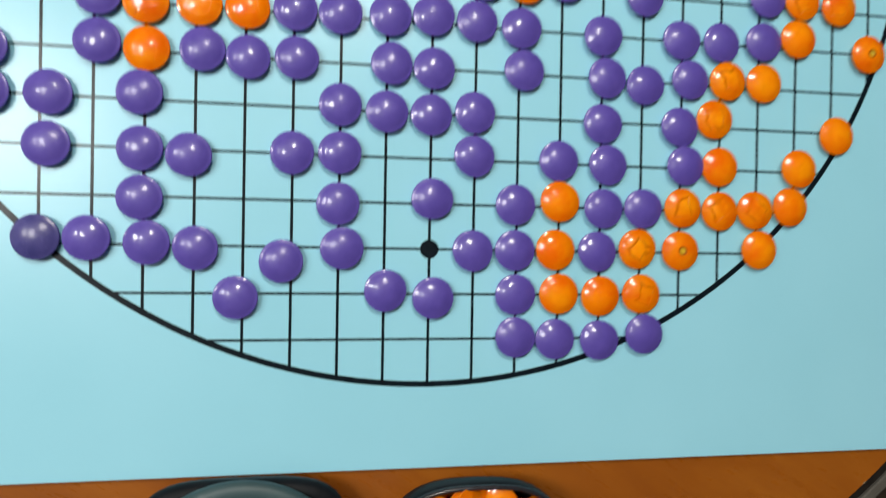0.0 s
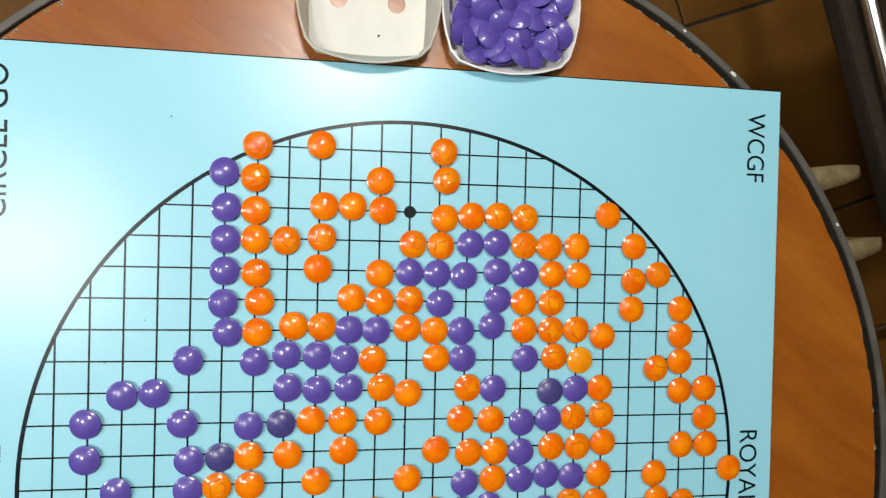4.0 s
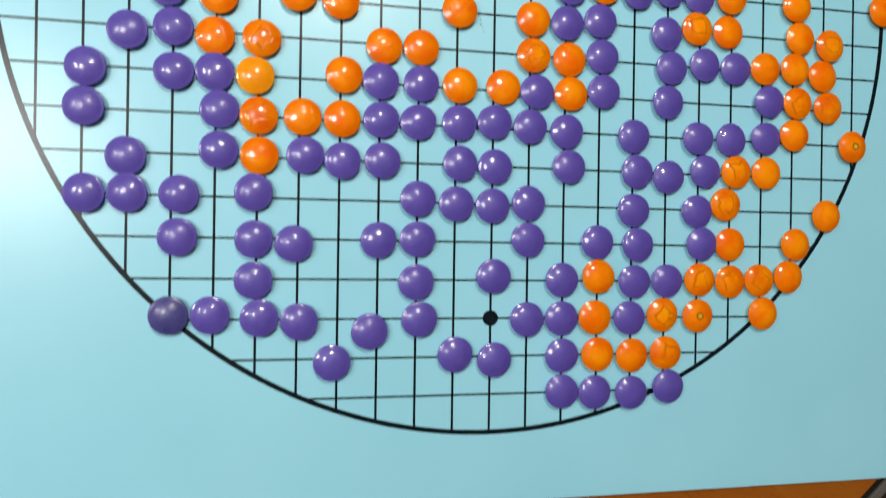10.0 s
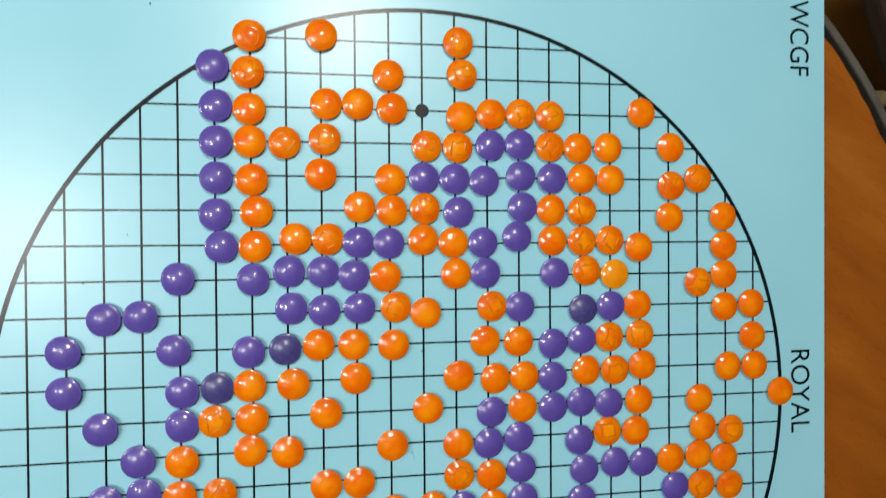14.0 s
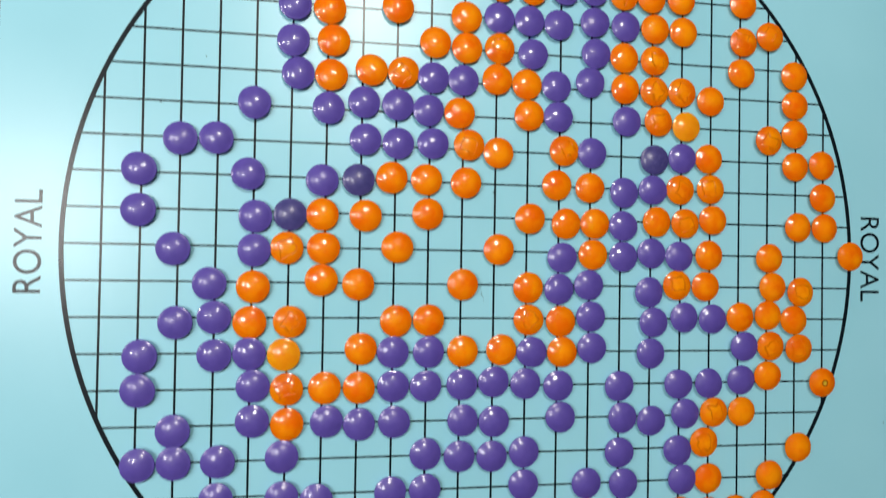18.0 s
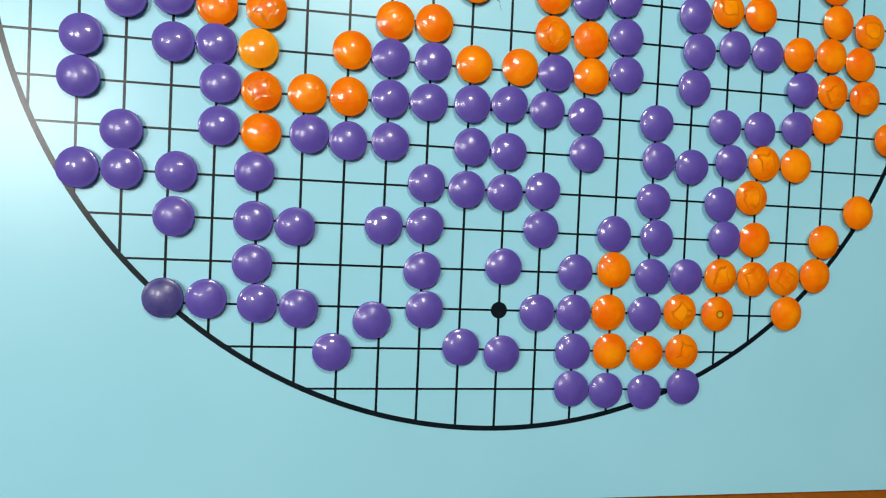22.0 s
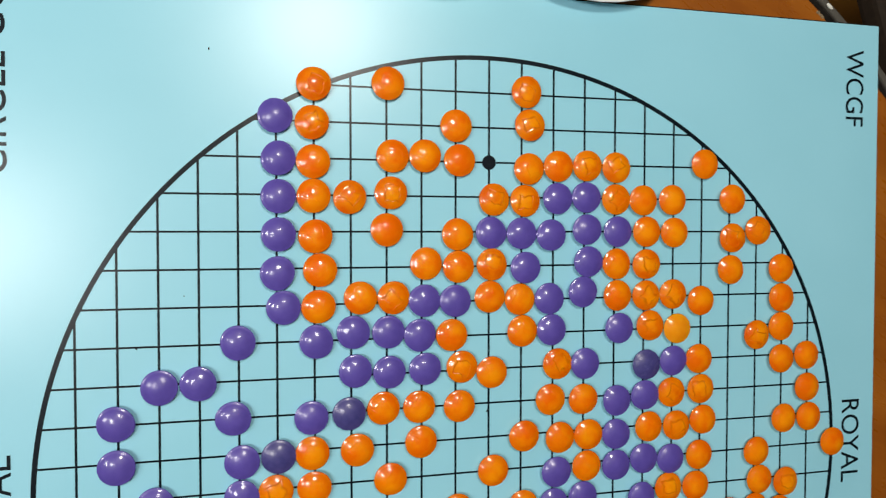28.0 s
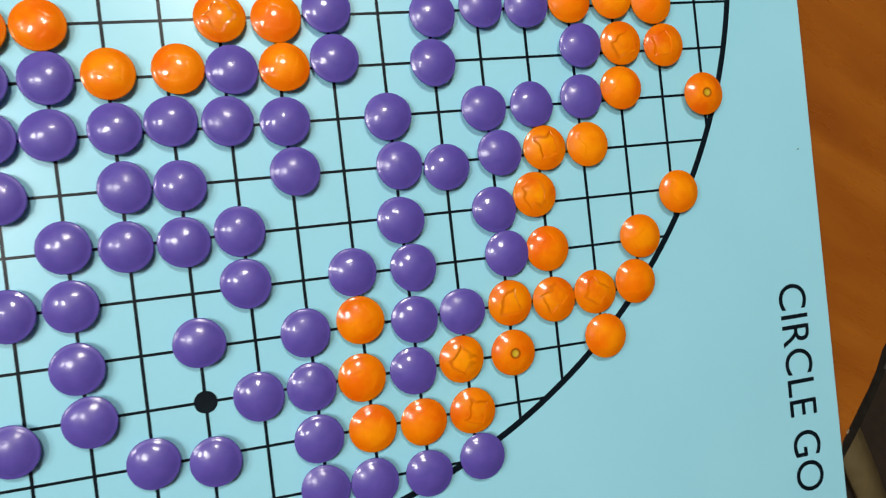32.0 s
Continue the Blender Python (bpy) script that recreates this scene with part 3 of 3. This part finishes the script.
# The position on the board, row by row from the top. Each stone: colour, column, and how far it was set off its
# crossing to the right and upwards (m: not at all, each letter a fortieth of a square).
LAID = {
    11: "c-5mm o-3nq c1qo",
    10: "p-6lq c-5kk o-1lm c1uq",
    9: "p-6ol o-5li o-3sq o-2pr o-1pn o1tf o2qj c3nk c4lj o7mq",
    8: "p-6ok o-5ll c-4kk c-3qp c0qj c1oi p2pl p3mn c4ll o5hk o6hl o8mn",
    7: "p-6oj o-5nh o-3lo o-1nj p0nl p1kk p2hi p3no p4nm o5mm o6kl c8ne c9ko",
    6: "p-6nh o-5sk o-2qq o-1om c0oo p1pk p3pq o4mn c5mm o8ke o10ff",
    5: "p-6tk o-5qk o-4wt c-3ts p-2oo p-1kn o0lr o1in p2fn p3iu o4np c5mo c6jp o7ig o10gh",
    4: "p-7lo p-5om p-4ov p-3nu p-2jp o-1go o1lq p2iq p4qp c5sr y6pm c9ka o10gk",
    3: "p-9nk p-8lm p-4qs p-3op p-2pr c-1sr o0oj c2qp p3lo q5nj p6km o7gn o10hi o11fl",
    2: "p-10lp p-7gn p-5ij q-4jl o-3hp o-2io o-1pm o2hn o3jl p4nh p5ll c6in c7jp o11hj",
    1: "p-10lk p-7pg q-6nj o-5jk o-4sk o-2ko o1om o2th o3qi p4ng o5rm c6pl o7mq o10mk o11kk",
    0: "p-9ii p-7oi c-6kl o-5lm o-3po o0qo p2pg o3ok p4ni p5kn p6hk o7hm o9lk o12io",
    -1: "p-8hk o-7oh o-5jp o-4ll o-1nm o1nj p2li p3jn p5if c6fo o7dn o9qn c10qh",
    -2: "p-9mh p-8nn o-7lh c-6pi o-3pj o-2nk c1ol o2oj p3mp p5oi p6po p7nm o8lp o9kr o10gl",
    -3: "p-10qk p-8ol p-7lm y-6jl o-4pr p-3mn p-2on o-1oo o0vp p1sm o2qm p3or p5kk p8rs c9os c10op",
    -4: "p-10pn p-7qq c-6nm o-5pn o-4on p-3no p-2lo p-1op p0ms p1lp p2mm p4kk p6im p7jm p8nq o9kv d11il",
    -5: "p-9mi p-7qr o-6on p-5sp p-4pl p-3pn p-1qn p0nl p2po p4om p5mh p6rp c7qq o8oq",
    -6: "p-10qm p-9on p-8un p-6jr p-2mp p-1ml p0lk p1ko p4lk p6hk c7dt o10oj",
    -7: "p-8tm p-6kl p-5ih p-3mm p-2mo p1kp p3jo p4qm p6oo o7jo o9np",
    -8: "p-6kl p-2lk p0nq p2jn o3lr p4nm p5mn c6mo c7km c8ho o9es",
    -9: "q-8mr p-7kr p-6qo p-5ok p-3ea p-2pm p1kl p2jm o3hn p4hm c5hp d6ko o8mq",
    -10: "p-4hj p-1np p0pj p2km o3ln o4ll c5ln",
    -11: "p2lo p3im p4ll p5pq",
}

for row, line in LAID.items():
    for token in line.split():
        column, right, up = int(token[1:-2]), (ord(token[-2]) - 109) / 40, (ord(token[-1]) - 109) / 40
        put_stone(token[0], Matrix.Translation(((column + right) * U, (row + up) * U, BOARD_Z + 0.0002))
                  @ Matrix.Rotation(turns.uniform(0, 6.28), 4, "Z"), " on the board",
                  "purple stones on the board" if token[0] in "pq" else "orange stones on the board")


# ---- open boxes behind the board ----
def box_outline(half_x, half_y, cut, bulge):
    """A square with cut corners and slightly bulging sides."""
    pts = []
    corners = [(half_x, -half_y + cut * 1.1), (half_x, half_y - cut * 1.1), (half_x - cut, half_y), (-half_x + cut, half_y),
               (-half_x, half_y - cut * 1.1), (-half_x, -half_y + cut * 1.1), (-half_x + cut, -half_y), (half_x - cut, -half_y)]
    for k in range(8):
        a, b = Vector(corners[k]), Vector(corners[(k + 1) % 8])
        out = (b - a).normalized()
        out = Vector((out.y, -out.x))
        long_side = k % 2 == 0
        for j in range(6):
            u = j / 6
            pts.append(tuple(a.lerp(b, u) + out * (bulge * 4 * u * (1 - u) if long_side else 0)))
    return pts


def open_box(cx, cy, half_x, half_y, height, material, label, holes=(), foot=0.92, walls=None):
    """Walls that bulge at the rim and stand straight at the foot."""
    ob = thing("open_box", label, "box", at=(cx, cy, TABLE_Z))
    bm = bmesh.new()
    rings = []
    for s, bulge, z in ((foot, 0.0012, 0.0), (0.5 * foot + 0.5, 0.0030, height * 0.55), (1.0, 0.0075, height - 0.0006), (0.995, 0.0075, height),
                        (0.974, 0.0072, height), (0.970, 0.0070, height - 0.0006), (0.5 * foot + 0.465, 0.0028, height * 0.55), (foot - 0.025, 0.0010, 0.0022)):
        rings.append([bm.verts.new((x, y, z)) for x, y in box_outline(half_x * s, half_y * s, 0.0065, bulge)])
    n = len(rings[0])
    for low, high in zip(rings, rings[1:]):
        for k in range(n):
            bm.faces.new([low[k], low[(k + 1) % n], high[(k + 1) % n], high[k]])
    part("wall", bm, walls or material, ob)
    bm = bmesh.new()
    loops = [[(x * (foot - 0.01), y * (foot - 0.01)) for x, y in box_outline(half_x, half_y, 0.0065, 0.001)]]
    loops += [[(hx + hr * math.cos(a), hy + hr * math.sin(a)) for a in [2 * math.pi * k / 24 for k in range(24)]] for hx, hy, hr in holes]
    edges = []
    for pts in loops:
        vs = [bm.verts.new((x, y, 0.0004)) for x, y in pts]
        edges += [bm.edges.new((vs[k], vs[(k + 1) % len(vs)])) for k in range(len(vs))]
    made = bmesh.ops.triangle_fill(bm, edges=edges, use_beauty=True)
    faces = [g for g in made["geom"] if isinstance(g, bmesh.types.BMFace)]
    up = bmesh.ops.extrude_face_region(bm, geom=faces)
    for v in [g for g in up["geom"] if isinstance(g, bmesh.types.BMVert)]:
        v.co.z += 0.0016
    part("bottom", bm, material, ob)
    return ob


EMPTY = (-1.56 * U, 16.20 * U)
FULL = (3.23 * U, 16.14 * U)
empty_box = open_box(*EMPTY, 2.04 * U, 2.13 * U, 0.020, WHITE, "empty off-white open box with two round holes in its bottom",
                     ((-0.98 * U, -0.2 * U, 0.0066), (0.95 * U, -0.25 * U, 0.0066)), 0.955, THIN_WHITE)
part("stain", lathe([(0, 0.00215), (0.0009, 0.00210), (0.0009, 0.0019), (0, 0.0019)], 9, lambda a: 0.7 + 0.5 * abs(math.cos(a - 0.8))), GROOVE, empty_box,
     "small dark mark on the bottom", at=(0.38 * U, -1.34 * U, 0))
open_box(*FULL, 2.08 * U, 2.10 * U, 0.016, WHITE_CLEAN, "white open box heaped full of purple stones", foot=0.965)
heap = random.Random(3)


def pile(colour, cx, cy, inside, levels, text, group, apart=0.0135, reach=0.046, lean=None):
    """Stones thrown in at random, level by level; inside(x, y, level) tells whether there is room.
    levels: height, how much higher the middle lies, least and greatest tilt.
    lean: half the box's inside; stones near its walls stand against them."""
    for level, (z, dome, flat, steep) in enumerate(levels):
        laid = []
        for attempt in range(900):
            x, y = heap.uniform(-reach, reach), heap.uniform(-reach, reach)
            if not inside(x, y, level) or any(math.hypot(x - a, y - b) < apart for a, b in laid):
                continue
            laid.append((x, y))
            lift = dome * (1 - (x * x + y * y) / (reach * reach))
            way, tilt = heap.uniform(0, 6.28), heap.uniform(flat, steep)
            near = max(abs(x), abs(y)) / lean if lean else 0.0
            if near > 0.72:
                way = (math.atan2(-x, 0.0) if abs(x) > abs(y) else math.atan2(0.0, y)) + heap.uniform(-1.1, 1.1)
                tilt = heap.uniform(22, 46)
            put_stone(colour, Matrix.Translation((cx + x, cy + y, TABLE_Z + z + lift + heap.uniform(0, 0.0025)))
                      @ Matrix.Rotation(way, 4, "Z") @ Matrix.Rotation(radians(tilt), 4, "X")
                      @ Matrix.Translation((0, 0, -0.003)), text, group)


pile("p", FULL[0], FULL[1] - 0.0015, lambda x, y, k: abs(x) < 0.0358 + 0.0008 * k and abs(y) < 0.0364 + 0.0008 * k and abs(x) + abs(y) < 0.0635 + 0.0012 * k,
     [(0.0080, 0, 3, 10), (0.0092, 0, 6, 20), (0.0112, 0.003, 8, 34), (0.0136, 0.004, 12, 42)], " heaped in a white box", "purple stones in the box", 0.0122, lean=0.041)

ring = bmesh.new()
rounds = [[ring.verts.new(((0.0042 + 0.0009 * math.cos(b)) * math.cos(a), (0.0042 + 0.0009 * math.cos(b)) * math.sin(a), 0.0009 + 0.0009 * math.sin(b)))
           for b in [2 * math.pi * k / 8 for k in range(8)]] for a in [2 * math.pi * k / 28 for k in range(28)]]
for k in range(28):
    for j in range(8):
        ring.faces.new((rounds[k][j], rounds[(k + 1) % 28][j], rounds[(k + 1) % 28][(j + 1) % 8], rounds[k][(j + 1) % 8]))
loop = new("plastic_ring", mesh_of("plastic_ring", ring, WHITE_CLEAN, True))
loop.matrix_world = Matrix.Translation((-9.47 * U, 15.85 * U, TABLE_Z))
tagged(loop, "small off-white plastic ring lying on the table", "ring")


# ---- bowls in front of the board ----
def squarish(a):
    """A rounded square outline instead of a circle."""
    return (abs(math.cos(a)) ** 2.8 + abs(math.sin(a)) ** 2.8) ** (-1 / 2.8)


def squarer(a):
    return (abs(math.cos(a)) ** 4 + abs(math.sin(a)) ** 4) ** -0.25


def bowl(cx, cy, profile, lip_profile, lip_shape, body, lip, label, rim_label, body_shape=squarer):
    ob = thing("stone_bowl", label, "bowl", at=(cx, cy, TABLE_Z))
    part("bowl_body", lathe([(r * U, z) for r, z in profile], 72, body_shape), body, ob, smooth=True)
    part("lip", lathe([(r * U, z) for r, z in lip_profile], 72, lip_shape), lip, ob, rim_label, smooth=True)
    return ob


DARK_BOWL = (-3.86 * U, -16.03 * U)
bowl(*DARK_BOWL, [(0, 0), (1.6, 0), (2.06, 0.005), (2.24, 0.012), (2.28, 0.018), (2.20, 0.0215), (1.70, 0.0215), (1.72, 0.018), (1.9, 0.014), (1.7, 0.008),
                  (1.4, 0.004), (0, 0.004)],
     [(2.30, 0.0215), (2.36, 0.0240), (2.33, 0.0265), (2.20, 0.0280), (1.98, 0.0275), (1.72, 0.0240), (1.66, 0.0205), (1.72, 0.0200), (2.30, 0.0215)], None,
     MATT_BLACK, TEAL_LIP, "black plastic bowl holding purple stones", "broad grey-teal lip sloping inwards")
pile("p", *DARK_BOWL, lambda x, y, k: math.hypot(x, y) < 1.68 * U - 0.007, [(0.0070, 0, 4, 20), (0.0120, 0, 8, 30), (0.0160, 0, 10, 38)],
     " heaped in a dark bowl", "purple stones in the bowl")
BLACK_BOWL = (0.97 * U, -16.03 * U)
bowl(*BLACK_BOWL, [(0, 0), (1.5, 0), (1.95, 0.006), (2.12, 0.018), (2.13, 0.025), (2.09, 0.0292), (2.02, 0.0290), (1.98, 0.022), (1.80, 0.010),
                   (1.35, 0.004), (0, 0.004)],
     [(2.11, 0.0280), (2.14, 0.0300), (2.10, 0.0318), (2.04, 0.0312), (2.01, 0.0285), (2.11, 0.0280)], squarish,
     MATT_BLACK, BLACK, "black plastic bowl heaped with orange stones", "narrow glossy black lip", squarish)
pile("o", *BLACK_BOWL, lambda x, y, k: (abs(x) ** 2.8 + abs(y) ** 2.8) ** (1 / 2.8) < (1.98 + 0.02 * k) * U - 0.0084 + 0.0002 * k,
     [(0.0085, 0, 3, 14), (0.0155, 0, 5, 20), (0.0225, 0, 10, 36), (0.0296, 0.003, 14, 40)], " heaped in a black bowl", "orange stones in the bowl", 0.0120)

# ---- chair beyond the table ----
chair = thing("metal_chair", "chair with a bent chrome tube frame and a dark cloth seat", "chair", at=(0.86, 0.36, 0))
part("frame_tube", tube([(-0.275, 0.46, 0.0), (-0.26, 0.42, 0.25), (-0.24, 0.34, 0.400), (-0.215, 0.22, 0.42), (-0.177, 0.10, 0.42), (-0.131, -0.04, 0.42),
                         (-0.085, -0.18, 0.42), (-0.055, -0.27, 0.405), (-0.035, -0.32, 0.25), (-0.025, -0.34, 0.0)], 0.0125, 16), CHROME, chair, "chrome tube", smooth=True)
bm = bmesh.new()
corners = [(-0.235, 0.19), (-0.11, -0.17), (0.26, -0.05), (0.14, 0.31)]
low = [bm.verts.new((x, y, 0.362)) for x, y in corners]
high = [bm.verts.new((x, y, 0.402)) for x, y in corners]
bm.faces.new(low[::-1])
bm.faces.new(high)
for k in range(4):
    bm.faces.new([low[k], low[(k + 1) % 4], high[(k + 1) % 4], high[k]])
bmesh.ops.bevel(bm, geom=list(bm.edges), offset=0.012, segments=3, affect="EDGES", profile=0.6)
part("seat", bm, SEAT, chair, "dark cloth seat")
part("leg", tube([(0.14, 0.28, 0.0), (0.13, 0.25, 0.37)], 0.0125), CHROME, chair, "chrome leg", smooth=True)
part("leg", tube([(0.26, -0.07, 0.0), (0.24, -0.04, 0.37)], 0.0125), CHROME, chair, "chrome leg", smooth=True)

# ---- stools pushed under the table ----
def bent_leg(x0, y0, x1, y1, z):
    """A flat bar that runs outwards, narrows and bends down to the floor."""
    bm = bmesh.new()
    d = Vector((x1 - x0, y1 - y0, 0))
    n = Vector((-d.y, d.x, 0)).normalized()
    rings = []
    for u, half, drop in ((0.0, 0.016, 0.0), (0.5, 0.0155, 0.001), (0.72, 0.013, 0.003), (0.9, 0.009, 0.009), (1.0, 0.006, 0.022), (1.03, 0.005, 0.06),
                          (1.04, 0.005, 0.25), (1.05, 0.006, z)):
        p = Vector((x0, y0, z - drop)) + d * u
        back = Vector((0, 0, -0.006)) if u < 0.95 else -d.normalized() * 0.006
        rings.append([bm.verts.new(p - n * half), bm.verts.new(p), bm.verts.new(p + n * half), bm.verts.new(p + n * half + back), bm.verts.new(p - n * half + back)])
        rings[-1][1].co += Vector((0, 0, 0.003 if u < 0.95 else 0))
    for low, high in zip(rings, rings[1:]):
        for k in range(5):
            bm.faces.new([low[k], low[(k + 1) % 5], high[(k + 1) % 5], high[k]])
    bm.faces.new(rings[0][::-1])
    bm.faces.new(rings[-1])
    return bm


def metal_stool(x, y, seat_r, legs, label, finish, finish_label):
    stool = thing("metal_stool", label, "stool", "stools by the table", at=(x, y, 0))
    part("seat", lathe([(0, 0.44), (seat_r - 0.01, 0.44), (seat_r, 0.45), (seat_r, 0.465), (seat_r - 0.01, 0.475), (0, 0.478)], 32), SEAT, stool, "dark round seat")
    for x0, y0, x1, y1 in legs:
        part("leg", bent_leg(x0, y0, x1, y1, 0.488), finish, stool, finish_label, smooth=True)


metal_stool(0.36, 0.20, 0.15, ((0.10, 0.050, 0.257, 0.082), (0.13, -0.045, 0.292, -0.008), (-0.10, 0.04, -0.15, 0.06), (-0.10, -0.04, -0.15, -0.06)),
            "low stool with bent worn metal legs, pushed under the table", BRASSY, "worn shiny metal leg")
metal_stool(0.56, -0.33, 0.17, ((-0.04, 0.02, 0.040, -0.200), (0.12, 0.08, 0.16, 0.11), (-0.12, 0.06, -0.165, 0.08), (-0.08, -0.10, -0.11, -0.14)),
            "dark stool with olive painted legs, half under the table", OLIVE, "olive painted leg")

# ---- floor tiles ----
TS = 0.44
def tile_mesh(where=None):
    """A floor tile; where: its place, for one that is cut to fit along a wall."""
    bm = box(-TS / 2 + 0.003, -TS / 2 + 0.003, -0.006, TS / 2 - 0.003, TS / 2 - 0.003, 0, 0.0015)
    if where:
        for side, normal in ((RX, (1, 0, 0)), (RX, (-1, 0, 0)), (RY, (0, 1, 0)), (RY, (0, -1, 0))):
            normal = Vector(normal)
            local = where.to_3x3().inverted() @ normal
            cut = bmesh.ops.bisect_plane(bm, geom=bm.verts[:] + bm.edges[:] + bm.faces[:], plane_co=where.inverted() @ (normal * (side - 0.004)),
                                         plane_no=local, clear_outer=True)
            rim = [g for g in cut["geom_cut"] if isinstance(g, bmesh.types.BMEdge)]
            if rim:
                bmesh.ops.holes_fill(bm, edges=rim)
    return mesh_of("tile", bm, TILE)


whole = tile_mesh()
turn = Matrix.Rotation(radians(20), 4, "Z")
reach = TS * 0.643
for i in range(-11, 12):
    for j in range(-11, 12):
        p = turn @ Vector((i * TS + 0.13, (j + 0.5) * TS - 0.0814, 0))
        if abs(p.x) > RX + reach or abs(p.y) > RY + reach:
            continue
        where = Matrix.Translation(p) @ turn
        inside = abs(p.x) < RX - reach and abs(p.y) < RY - reach
        data = whole if inside else tile_mesh(where)
        if data.polygons:
            ob = new("tile", data)
            ob.parent = floor
            ob.matrix_local = where
